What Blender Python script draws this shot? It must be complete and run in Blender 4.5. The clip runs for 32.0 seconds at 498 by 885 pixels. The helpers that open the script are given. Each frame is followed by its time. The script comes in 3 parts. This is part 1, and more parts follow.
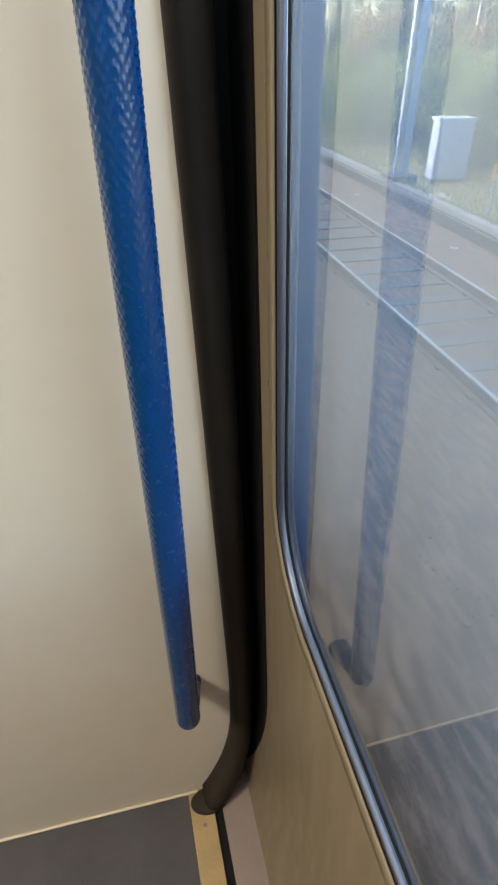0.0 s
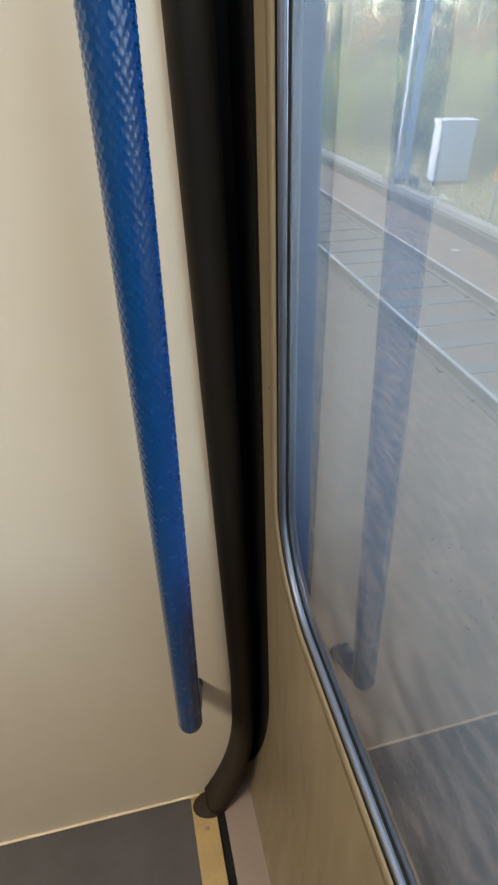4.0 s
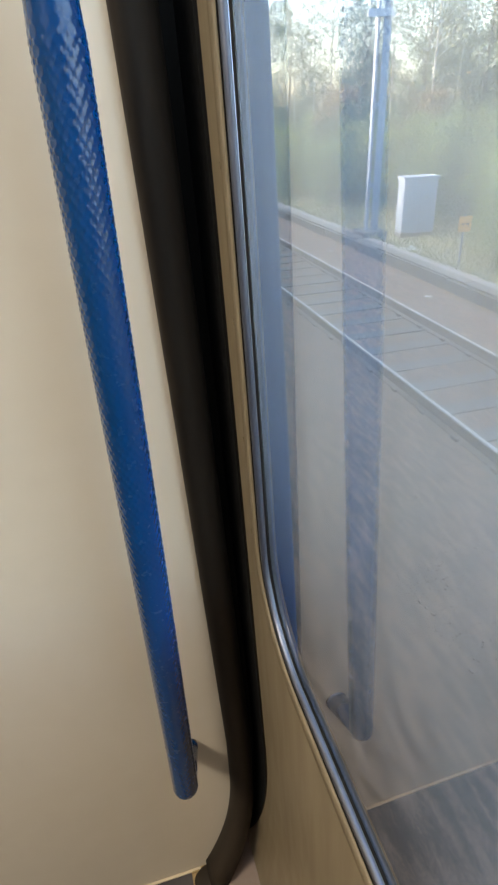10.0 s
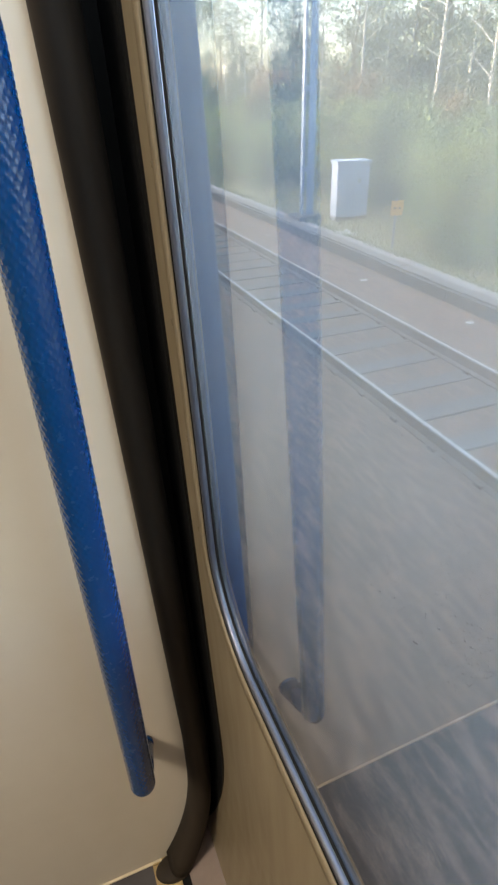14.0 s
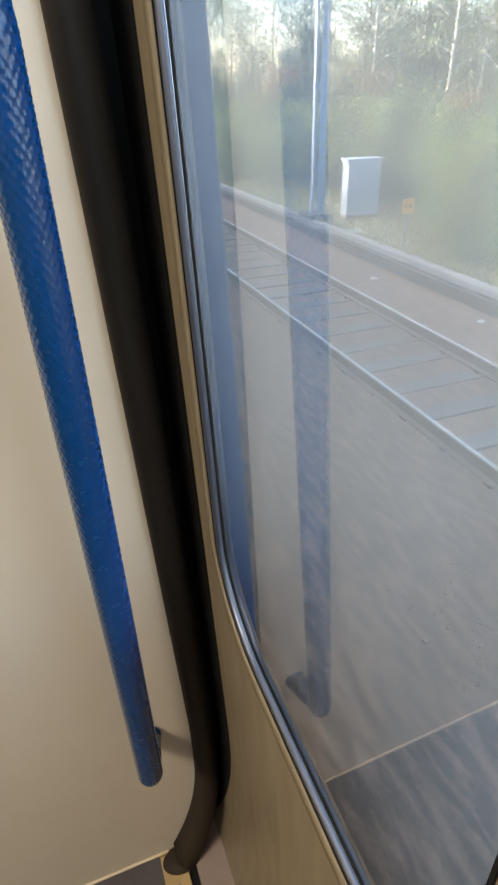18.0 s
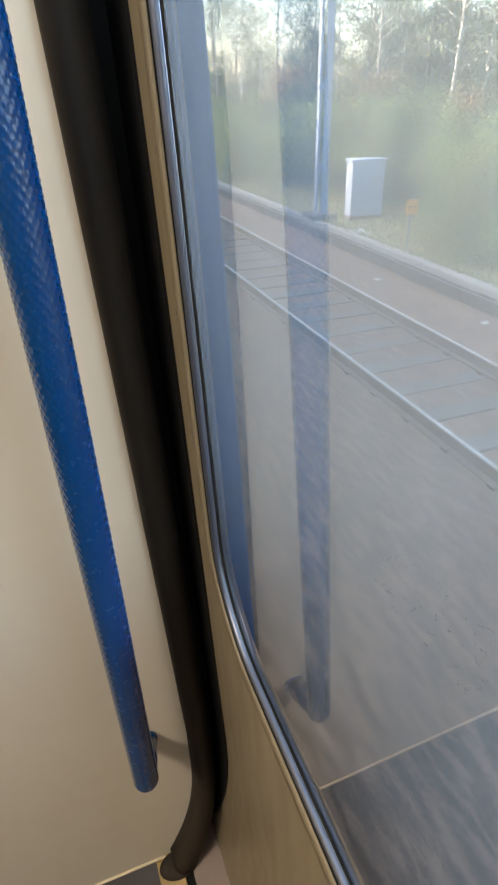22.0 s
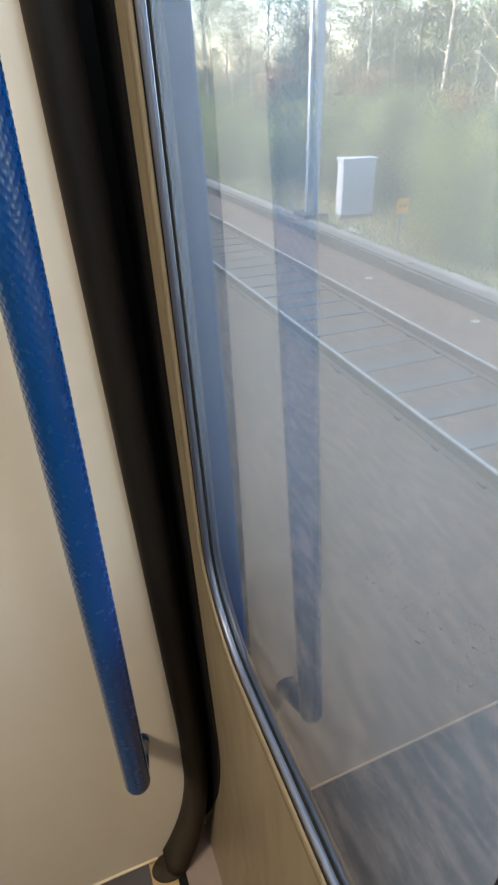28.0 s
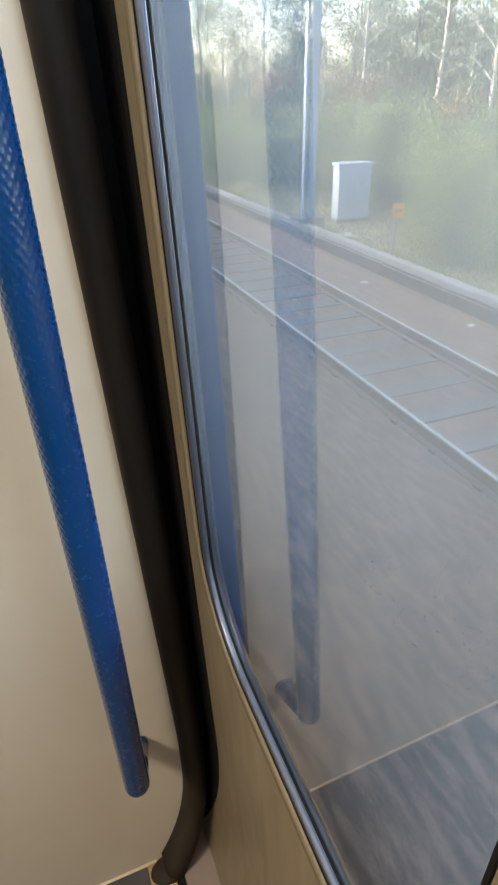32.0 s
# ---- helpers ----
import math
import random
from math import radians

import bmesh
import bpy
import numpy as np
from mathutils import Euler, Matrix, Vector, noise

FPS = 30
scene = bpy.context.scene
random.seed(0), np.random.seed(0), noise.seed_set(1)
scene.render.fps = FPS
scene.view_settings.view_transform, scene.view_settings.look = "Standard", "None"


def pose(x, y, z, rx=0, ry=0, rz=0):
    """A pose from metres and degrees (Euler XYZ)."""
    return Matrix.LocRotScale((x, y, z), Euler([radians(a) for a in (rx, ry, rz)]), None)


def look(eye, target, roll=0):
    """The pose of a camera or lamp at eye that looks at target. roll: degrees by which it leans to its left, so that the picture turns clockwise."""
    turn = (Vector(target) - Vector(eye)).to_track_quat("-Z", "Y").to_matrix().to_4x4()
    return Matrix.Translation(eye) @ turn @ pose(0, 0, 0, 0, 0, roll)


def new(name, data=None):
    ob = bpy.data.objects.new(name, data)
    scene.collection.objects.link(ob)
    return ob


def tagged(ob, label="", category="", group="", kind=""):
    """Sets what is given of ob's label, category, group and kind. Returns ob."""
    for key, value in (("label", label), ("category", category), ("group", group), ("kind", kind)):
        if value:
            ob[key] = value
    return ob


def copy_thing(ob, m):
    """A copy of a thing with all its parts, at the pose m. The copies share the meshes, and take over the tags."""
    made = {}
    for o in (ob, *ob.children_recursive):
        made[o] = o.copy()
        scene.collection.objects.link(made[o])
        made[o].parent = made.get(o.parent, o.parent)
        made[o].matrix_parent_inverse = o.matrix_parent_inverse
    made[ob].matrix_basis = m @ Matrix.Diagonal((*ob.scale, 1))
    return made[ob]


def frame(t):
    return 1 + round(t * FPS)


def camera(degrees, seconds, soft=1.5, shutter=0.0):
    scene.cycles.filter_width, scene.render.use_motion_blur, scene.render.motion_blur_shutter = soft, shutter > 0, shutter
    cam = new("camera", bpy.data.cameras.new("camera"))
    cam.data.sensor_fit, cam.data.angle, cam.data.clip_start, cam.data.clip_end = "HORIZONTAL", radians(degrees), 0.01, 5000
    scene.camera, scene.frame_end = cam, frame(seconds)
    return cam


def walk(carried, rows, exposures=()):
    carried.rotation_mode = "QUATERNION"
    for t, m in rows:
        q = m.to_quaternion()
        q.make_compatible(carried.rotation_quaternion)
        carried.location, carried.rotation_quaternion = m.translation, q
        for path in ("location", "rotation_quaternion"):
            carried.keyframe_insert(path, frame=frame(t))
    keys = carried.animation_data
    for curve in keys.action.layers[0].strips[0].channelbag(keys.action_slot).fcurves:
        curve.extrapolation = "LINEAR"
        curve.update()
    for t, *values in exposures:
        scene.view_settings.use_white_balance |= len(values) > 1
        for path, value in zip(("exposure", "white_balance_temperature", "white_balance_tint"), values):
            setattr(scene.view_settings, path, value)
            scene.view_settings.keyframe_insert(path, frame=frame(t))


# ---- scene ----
cam = camera(47.1, 32.0, soft=2.4)
PATH = [
    (0, -0.0167, -0.5082, 0.7973, 54.69, 0.02, -13.36),
    (0.5, -0.0170, -0.5085, 0.7975, 54.74, 0.05, -13.16),
    (1, -0.0172, -0.5088, 0.7979, 54.68, 0.01, -13.18),
    (1.5, -0.0173, -0.5093, 0.7983, 54.57, 0.25, -13.19),
    (2, -0.0174, -0.5098, 0.7990, 54.84, -0.15, -13.24),
    (2.5, -0.0175, -0.5107, 0.7999, 54.99, -0.15, -13.35),
    (4.5, -0.0162, -0.5087, 0.8030, 54.84, 0.24, -13.22),
    (5, -0.0168, -0.5095, 0.8030, 55.37, 0.03, -13.48),
    (5.5, -0.0174, -0.5105, 0.8031, 56.49, -1.68, -14.59),
    (6, -0.0172, -0.5136, 0.8033, 58.78, -2.56, -15.77),
    (6.5, -0.0165, -0.5171, 0.8038, 60.35, -2.05, -16.58),
    (7, -0.0157, -0.5202, 0.8043, 60.95, -0.91, -16.21),
    (7.5, -0.0147, -0.5228, 0.8050, 61.10, 0.35, -15.91),
    (8, -0.0135, -0.5247, 0.8055, 60.94, 1.28, -15.34),
    (8.5, -0.0120, -0.5262, 0.8057, 60.51, 2.25, -14.81),
    (9, -0.0098, -0.5271, 0.8057, 60.22, 2.09, -14.71),
    (9.5, -0.0086, -0.5249, 0.8063, 60.19, 2.08, -14.74),
    (10, -0.0072, -0.5227, 0.8072, 59.98, 2.27, -15.86),
    (10.5, -0.0056, -0.5204, 0.8084, 59.70, 2.11, -17.23),
    (11, -0.0045, -0.5186, 0.8099, 59.24, 2.29, -18.47),
    (11.5, -0.0037, -0.5173, 0.8115, 58.81, 2.16, -19.56),
    (12, -0.0036, -0.5164, 0.8133, 58.59, 1.84, -20.41),
    (12.5, -0.0039, -0.5163, 0.8152, 58.44, 1.75, -21.30),
    (13, -0.0045, -0.5164, 0.8167, 58.23, 1.50, -21.38),
    (13.5, -0.0044, -0.5171, 0.8174, 58.36, 1.43, -21.71),
    (14, -0.0043, -0.5178, 0.8177, 58.36, 1.31, -21.76),
    (14.5, -0.0044, -0.5183, 0.8177, 58.08, 1.59, -21.42),
    (16.5, -0.0057, -0.5240, 0.8164, 58.28, 1.52, -21.17),
    (17, -0.0059, -0.5252, 0.8163, 58.33, 1.42, -21.06),
    (17.5, -0.0060, -0.5259, 0.8162, 58.33, 1.36, -20.89),
    (18, -0.0059, -0.5256, 0.8155, 58.26, 1.54, -20.82),
    (18.5, -0.0057, -0.5247, 0.8145, 58.22, 1.43, -20.42),
    (19, -0.0051, -0.5236, 0.8132, 58.32, 1.32, -20.20),
    (19.5, -0.0042, -0.5221, 0.8118, 58.29, 1.29, -20.49),
    (20, -0.0029, -0.5206, 0.8105, 58.34, 1.35, -20.33),
    (20.5, -0.0015, -0.5190, 0.8095, 58.43, 1.20, -20.56),
    (21, -0.0000, -0.5179, 0.8089, 58.28, 1.28, -20.40),
    (21.5, 0.0014, -0.5171, 0.8087, 58.35, 1.34, -20.49),
    (22, 0.0027, -0.5168, 0.8086, 58.32, 1.44, -20.44),
    (22.5, 0.0037, -0.5167, 0.8087, 58.32, 1.47, -20.58),
    (23, 0.0046, -0.5169, 0.8089, 58.41, 1.34, -20.38),
    (23.5, 0.0053, -0.5172, 0.8092, 58.33, 1.46, -20.53),
    (24, 0.0058, -0.5176, 0.8094, 58.38, 1.37, -20.56),
    (24.5, 0.0062, -0.5178, 0.8095, 58.34, 1.50, -20.89),
    (26.5, 0.0060, -0.5149, 0.8088, 58.20, 1.51, -20.71),
    (27, 0.0058, -0.5146, 0.8091, 58.24, 1.48, -20.82),
    (27.5, 0.0057, -0.5144, 0.8093, 58.29, 1.28, -21.36),
    (28, 0.0056, -0.5144, 0.8094, 58.18, 1.21, -21.23),
    (28.5, 0.0056, -0.5150, 0.8099, 58.22, 1.39, -21.74),
    (29, 0.0053, -0.5158, 0.8105, 58.29, 1.25, -21.69),
    (29.5, 0.0047, -0.5167, 0.8112, 58.28, 1.42, -21.57),
    (30, 0.0039, -0.5178, 0.8120, 58.44, 1.15, -21.67),
    (30.5, 0.0031, -0.5188, 0.8129, 58.45, 1.12, -21.56),
    (31, 0.0024, -0.5197, 0.8138, 58.30, 1.30, -21.83),
    (31.5, 0.0018, -0.5202, 0.8145, 58.46, 1.05, -21.64),
    (32, 0.0015, -0.5205, 0.8150, 58.54, 1.14, -21.57),
]
walk(cam, [(t, pose(x, y, z, rx, ry, rz)) for t, x, y, z, rx, ry, rz in PATH], exposures=((0.0, 4.68, 5950, 8), (1.0, 4.68, 5950, 8), (2.0, 4.68, 5800, 8), (3.2, 4.66, 6050, 8), (5.0, 4.64, 6450, 8), (6.0, 4.62, 6150, 8), (9.0, 4.6, 6200, 9), (13.0, 4.6, 6320, 10), (32.0, 4.6, 6300, 10)))

# ---- light ----
SUN_UP, SUN_TURN = radians(22), radians(-60)
world = bpy.data.worlds.new("sky")
scene.world = world
world.use_nodes = True
wn = world.node_tree
sky = wn.nodes.new("ShaderNodeTexSky")
sky.sky_type = "NISHITA"
sky.sun_disc = False
sky.sun_elevation, sky.sun_rotation = SUN_UP, SUN_TURN
sky.air_density, sky.dust_density, sky.ozone_density = 0.9, 3.0, 1.0
background = wn.nodes["Background"]
background.inputs["Strength"].default_value = 0.15
wn.links.new(sky.outputs["Color"], background.inputs["Color"])

sun_data = bpy.data.lights.new("sun", "SUN")
sun_data.energy, sun_data.angle, sun_data.color = 0.4, radians(25), (1.0, 0.93, 0.84)
sun_ob = new("sun", sun_data)
aim = Vector((math.sin(SUN_TURN) * math.cos(SUN_UP), math.cos(SUN_TURN) * math.cos(SUN_UP), math.sin(SUN_UP)))
sun_ob.matrix_world = look(aim * 60, (0, 0, 0))

# the tube in the vestibule ceiling
LAMP_X, LAMP_Y = -1.15, -0.80
tube_data = bpy.data.lights.new("ceiling_tube", "AREA")
tube_data.shape, tube_data.size, tube_data.size_y = "RECTANGLE", 0.32, 0.5
tube_data.energy, tube_data.color = 1.25, (1.0, 0.88, 0.72)
new("ceiling_tube", tube_data).matrix_world = look((LAMP_X, LAMP_Y, 1.70), (LAMP_X, LAMP_Y, 0))

# added fill lamp, out of view, for sky light through the upper door window
glow_data = bpy.data.lights.new("window_daylight_fill", "AREA")
glow_data.shape, glow_data.size, glow_data.size_y = "RECTANGLE", 0.20, 0.34
glow_data.energy, glow_data.color = 0.065, (0.72, 0.86, 1.0)
new("window_daylight_fill", glow_data).matrix_world = look((0.072, -0.20, 1.14), (-0.30, 0.05, 0.45))


# ---- materials ----
def material(name, base, rough=0.5, metal=0.0, second=None, scale=8.0, amount=0.5, bump=0.0, bump_scale=60.0, spread=0.0, coat=0.0, stretch=(1, 1, 1), sharp=0.0, spec=0.5, detail=6):
    """A principled surface whose colour wanders between base and second at two scales, with a fine relief."""
    m = bpy.data.materials.new(name)
    m.use_nodes = True
    n, l = m.node_tree.nodes, m.node_tree.links
    p = n["Principled BSDF"]
    p.inputs["Metallic"].default_value = metal
    p.inputs["Specular IOR Level"].default_value = spec
    p.inputs["Coat Weight"].default_value = coat
    co = n.new("ShaderNodeTexCoord")
    mp = n.new("ShaderNodeMapping")
    mp.inputs["Scale"].default_value = stretch
    l.new(co.outputs["Object"], mp.inputs["Vector"])
    second = second or tuple(c * 0.8 for c in base)
    big = n.new("ShaderNodeTexNoise")
    big.inputs["Scale"].default_value, big.inputs["Detail"].default_value = scale, detail
    fine = n.new("ShaderNodeTexNoise")
    fine.inputs["Scale"].default_value, fine.inputs["Detail"].default_value = scale * 9, detail * 0.66
    l.new(mp.outputs["Vector"], big.inputs["Vector"])
    l.new(mp.outputs["Vector"], fine.inputs["Vector"])
    add = n.new("ShaderNodeMath")
    add.operation = "MULTIPLY_ADD"
    add.inputs[1].default_value = 0.45
    l.new(fine.outputs["Fac"], add.inputs[0])
    l.new(big.outputs["Fac"], add.inputs[2])
    ramp = n.new("ShaderNodeMapRange")
    ramp.inputs["From Min"].default_value, ramp.inputs["From Max"].default_value = 0.5 + 0.13 * sharp, 1.0 - 0.13 * sharp
    ramp.inputs["To Max"].default_value = amount
    l.new(add.outputs[0], ramp.inputs["Value"])
    mix = n.new("ShaderNodeMix")
    mix.data_type = "RGBA"
    mix.inputs["A"].default_value, mix.inputs["B"].default_value = (*base, 1), (*second, 1)
    l.new(ramp.outputs["Result"], mix.inputs["Factor"])
    colour = mix.outputs["Result"]
    if spread:
        info, hsv, vary = n.new("ShaderNodeObjectInfo"), n.new("ShaderNodeHueSaturation"), n.new("ShaderNodeMapRange")
        geo = n.new("ShaderNodeNewGeometry")
        both = n.new("ShaderNodeMath")
        both.operation = "ADD"
        l.new(info.outputs["Random"], both.inputs[0])
        l.new(geo.outputs["Random Per Island"], both.inputs[1])
        vary.inputs["From Max"].default_value = 2.0
        vary.inputs["To Min"].default_value, vary.inputs["To Max"].default_value = 1 - spread, 1 + spread
        l.new(both.outputs[0], vary.inputs["Value"])
        l.new(vary.outputs["Result"], hsv.inputs["Value"])
        l.new(colour, hsv.inputs["Color"])
        colour = hsv.outputs["Color"]
    l.new(colour, p.inputs["Base Color"])
    gloss = n.new("ShaderNodeMapRange")
    gloss.inputs["To Min"].default_value, gloss.inputs["To Max"].default_value = max(rough - 0.08, 0.02), min(rough + 0.1, 1)
    l.new(fine.outputs["Fac"], gloss.inputs["Value"])
    l.new(gloss.outputs["Result"], p.inputs["Roughness"])
    if bump:
        tex, b = n.new("ShaderNodeTexNoise"), n.new("ShaderNodeBump")
        tex.inputs["Scale"].default_value, tex.inputs["Detail"].default_value = bump_scale, 5
        l.new(mp.outputs["Vector"], tex.inputs["Vector"])
        b.inputs["Strength"].default_value, b.inputs["Distance"].default_value = bump, 0.3 / bump_scale
        l.new(tex.outputs["Fac"], b.inputs["Height"])
        l.new(b.outputs["Normal"], p.inputs["Normal"])
    return m


CREAM = material("cream_laminate", (0.650, 0.575, 0.455), 0.42, second=(0.58, 0.505, 0.39), scale=3, amount=0.5, bump=0.05, bump_scale=300)
# Door and surround cream, darkened: the door's shade is in the base colour.
DOOR_CREAM = material("shaded_door_cream", (0.25, 0.197, 0.120), 0.38, second=(0.155, 0.116, 0.066), scale=5, amount=0.75, bump=0.06, bump_scale=250, stretch=(1, 1, 0.14))
SURROUND = material("shaded_surround_cream", (0.225, 0.176, 0.108), 0.5, spec=0.3, second=(0.19, 0.146, 0.088), scale=7, amount=0.7, stretch=(1, 1, 0.14))
BLUE = material("blue_handrail_coating", (0.0004, 0.036, 0.130), 0.24, second=(0.0004, 0.027, 0.095), scale=14, amount=0.6, coat=0.9, spec=0.2)
BLUE.node_tree.nodes["Principled BSDF"].inputs["Coat Roughness"].default_value = 0.06
RUBBER = material("black_rubber", (0.021, 0.0155, 0.0110), 0.7, spec=0.18, second=(0.047, 0.034, 0.022), scale=6, amount=0.8, bump=0.08, bump_scale=180, stretch=(1, 1, 0.2))
SEAL = material("window_seal", (0.006, 0.0056, 0.005), 0.6, scale=20, spec=0.2)
ALU = material("brushed_aluminium", (0.20, 0.21, 0.25), 0.44, metal=1.0, second=(0.16, 0.17, 0.205), scale=12, amount=0.5)
THRESHOLD = material("yellow_threshold", (0.42, 0.29, 0.12), 0.5, second=(0.25, 0.17, 0.08), scale=20, amount=0.6, bump=0.1, bump_scale=200)
SILL_PLATE = material("worn_sill_plate", (0.28, 0.21, 0.17), 0.5, second=(0.21, 0.16, 0.13), scale=12, amount=0.6)
VINYL = material("dark_vinyl_floor", (0.050, 0.043, 0.042), 0.55, second=(0.082, 0.073, 0.074), scale=12, amount=0.7, bump=0.1, bump_scale=400)
PALE = material("pale_edge_strip", (0.66, 0.54, 0.38), 0.4, second=(0.52, 0.42, 0.29), scale=15)
BULKHEAD = material("blue_grey_bulkhead", (0.17, 0.19, 0.23), 0.5, second=(0.14, 0.16, 0.19), scale=4)
CEILING = material("ceiling_panel", (0.75, 0.73, 0.68), 0.5, scale=3)
DIFFUSER = bpy.data.materials.new("lamp_diffuser")
DIFFUSER.use_nodes = True
DIFFUSER.node_tree.nodes["Principled BSDF"].inputs["Emission Color"].default_value = (1.0, 0.88, 0.7, 1)
DIFFUSER.node_tree.nodes["Principled BSDF"].inputs["Emission Strength"].default_value = 1.2
BODY_BLUE = material("dark_blue_coach_paint", (0.022, 0.048, 0.120), 0.45, second=(0.028, 0.052, 0.120), scale=9, amount=0.5, coat=0.2)
BALLAST = material("ballast_stone", (0.058, 0.034, 0.020), 0.95, second=(0.205, 0.120, 0.072), scale=17.0, amount=1.0, stretch=(1, 0.2, 1), sharp=1.0, detail=5)
STONE = material("ballast_chips", (0.090, 0.052, 0.036), 0.95, second=(0.130, 0.078, 0.054), scale=3, amount=0.6, spread=0.3)
CONCRETE = material("weathered_concrete", (0.10, 0.094, 0.086), 0.9, second=(0.07, 0.064, 0.057), scale=5, amount=0.8, bump=0.3, bump_scale=50, spread=0.15)
RUST = material("rusty_rail_side", (0.110, 0.086, 0.070), 0.8, second=(0.070, 0.053, 0.043), scale=6, amount=0.8, bump=0.2)
POLISH = material("polished_rail_head", (0.42, 0.41, 0.39), 0.5, metal=0.2, second=(0.32, 0.31, 0.295), scale=4)
SCRAP = material("pale_plastic_scrap", (0.62, 0.62, 0.60), 0.5, second=(0.48, 0.47, 0.45), scale=12, amount=0.7)
AMBER = material("amber_sign_paint", (0.75, 0.36, 0.03), 0.5, second=(0.62, 0.30, 0.04), scale=9, amount=0.6)
GRAVEL = material("cess_gravel", (0.27, 0.255, 0.24), 0.95, second=(0.19, 0.175, 0.16), scale=3, amount=0.8, bump=0.6, bump_scale=40, stretch=(1, 0.3, 1))
# Kerb slabs, much darker than the other concrete.
KERB = material("dark_kerb", (0.020, 0.019, 0.018), 0.95, second=(0.042, 0.038, 0.034), scale=4, amount=0.8, bump=0.3, bump_scale=40, spread=0.2)
EARTH = material("verge_earth", (0.19, 0.185, 0.095), 0.95, second=(0.27, 0.245, 0.12), scale=0.7, amount=0.9, bump=0.6, bump_scale=8)
GRASS = material("verge_grass", (0.18, 0.205, 0.10), 0.8, second=(0.27, 0.255, 0.135), scale=0.5, amount=0.9, spread=0.15)
LEAF = material("tree_leaf", (0.055, 0.088, 0.048), 0.65, second=(0.095, 0.122, 0.055), scale=0.6, amount=0.9, spread=0.15)
LEAF_DARK = material("pine_needle", (0.025, 0.05, 0.028), 0.7, second=(0.04, 0.065, 0.03), scale=0.6, amount=0.9, spread=0.4)
LEAF_YELLOW = material("shrub_leaf", (0.125, 0.185, 0.070), 0.65, second=(0.235, 0.250, 0.085), scale=0.5, amount=0.9, spread=0.15)
LEAF_RUST = material("autumn_leaf", (0.14, 0.095, 0.045), 0.65, second=(0.19, 0.14, 0.05), scale=0.6, amount=0.9, spread=0.4)
BARK = material("brown_bark", (0.10, 0.08, 0.06), 0.9, second=(0.05, 0.04, 0.03), scale=4, amount=0.9, bump=0.6, bump_scale=12)
BIRCH = material("birch_bark", (0.50, 0.49, 0.46), 0.8, second=(0.07, 0.065, 0.06), scale=3, amount=0.8, stretch=(1, 1, 2.5))
GALV = material("galvanised_steel", (0.20, 0.25, 0.33), 0.6, metal=0.2, second=(0.16, 0.20, 0.27), scale=3, amount=0.6)
CABINET = material("grey_cabinet_paint", (0.33, 0.39, 0.49), 0.5, second=(0.28, 0.335, 0.425), scale=3, amount=0.6)


def glass_material():
    """Thin dusty glazing: clear, mirrors at a flat angle, with a faint grey film of dirt, thickened upwards to paint
    haze.
    """
    m = bpy.data.materials.new("dusty_hazed_glass")
    m.use_nodes = True
    n, l = m.node_tree.nodes, m.node_tree.links
    n.remove(n["Principled BSDF"])
    clear, mirror, film = n.new("ShaderNodeBsdfTransparent"), n.new("ShaderNodeBsdfGlossy"), n.new("ShaderNodeBsdfTranslucent")
    clear.inputs["Color"].default_value = (0.340, 0.322, 0.288, 1)
    mirror.inputs["Roughness"].default_value = 0.03
    film.inputs["Color"].default_value = (0.30, 0.284, 0.260, 1)
    fres, a, b = n.new("ShaderNodeFresnel"), n.new("ShaderNodeMixShader"), n.new("ShaderNodeMixShader")
    fres.inputs["IOR"].default_value = 2.95
    l.new(fres.outputs["Fac"], b.inputs["Fac"])
    co, mp, dust, span = n.new("ShaderNodeTexCoord"), n.new("ShaderNodeMapping"), n.new("ShaderNodeTexNoise"), n.new("ShaderNodeMapRange")
    mp.inputs["Scale"].default_value = (1, 6, 0.8)
    dust.inputs["Scale"].default_value, dust.inputs["Detail"].default_value = 4, 5
    span.inputs["From Min"].default_value, span.inputs["From Max"].default_value = 0.3, 0.75
    span.inputs["To Min"].default_value, span.inputs["To Max"].default_value = 0.8, 1.2
    split, rise, both = n.new("ShaderNodeSeparateXYZ"), n.new("ShaderNodeMapRange"), n.new("ShaderNodeMath")
    rise.inputs["From Min"].default_value, rise.inputs["From Max"].default_value = 0.75, 1.15   # thicker film upwards paints the haze of sky glare
    rise.inputs["To Min"].default_value, rise.inputs["To Max"].default_value = 0.004, 0.235
    both.operation = "MULTIPLY"
    l.new(co.outputs["Object"], split.inputs["Vector"])
    l.new(split.outputs["Z"], rise.inputs["Value"])
    l.new(co.outputs["Object"], mp.inputs["Vector"])
    l.new(mp.outputs["Vector"], dust.inputs["Vector"])
    l.new(dust.outputs["Fac"], span.inputs["Value"])
    l.new(span.outputs["Result"], both.inputs[0])
    l.new(rise.outputs["Result"], both.inputs[1])
    l.new(both.outputs[0], a.inputs["Fac"])
    l.new(clear.outputs[0], a.inputs[1])
    l.new(film.outputs[0], a.inputs[2])
    l.new(a.outputs[0], b.inputs[1])
    l.new(mirror.outputs[0], b.inputs[2])
    l.new(b.outputs[0], n["Material Output"].inputs["Surface"])
    return m


def clear_material():
    m = bpy.data.materials.new("clear_glass_side")
    m.use_nodes = True
    n, l = m.node_tree.nodes, m.node_tree.links
    n.remove(n["Principled BSDF"])
    clear = n.new("ShaderNodeBsdfTransparent")
    l.new(clear.outputs[0], n["Material Output"].inputs["Surface"])
    return m


GLASS, CLEAR = glass_material(), clear_material()


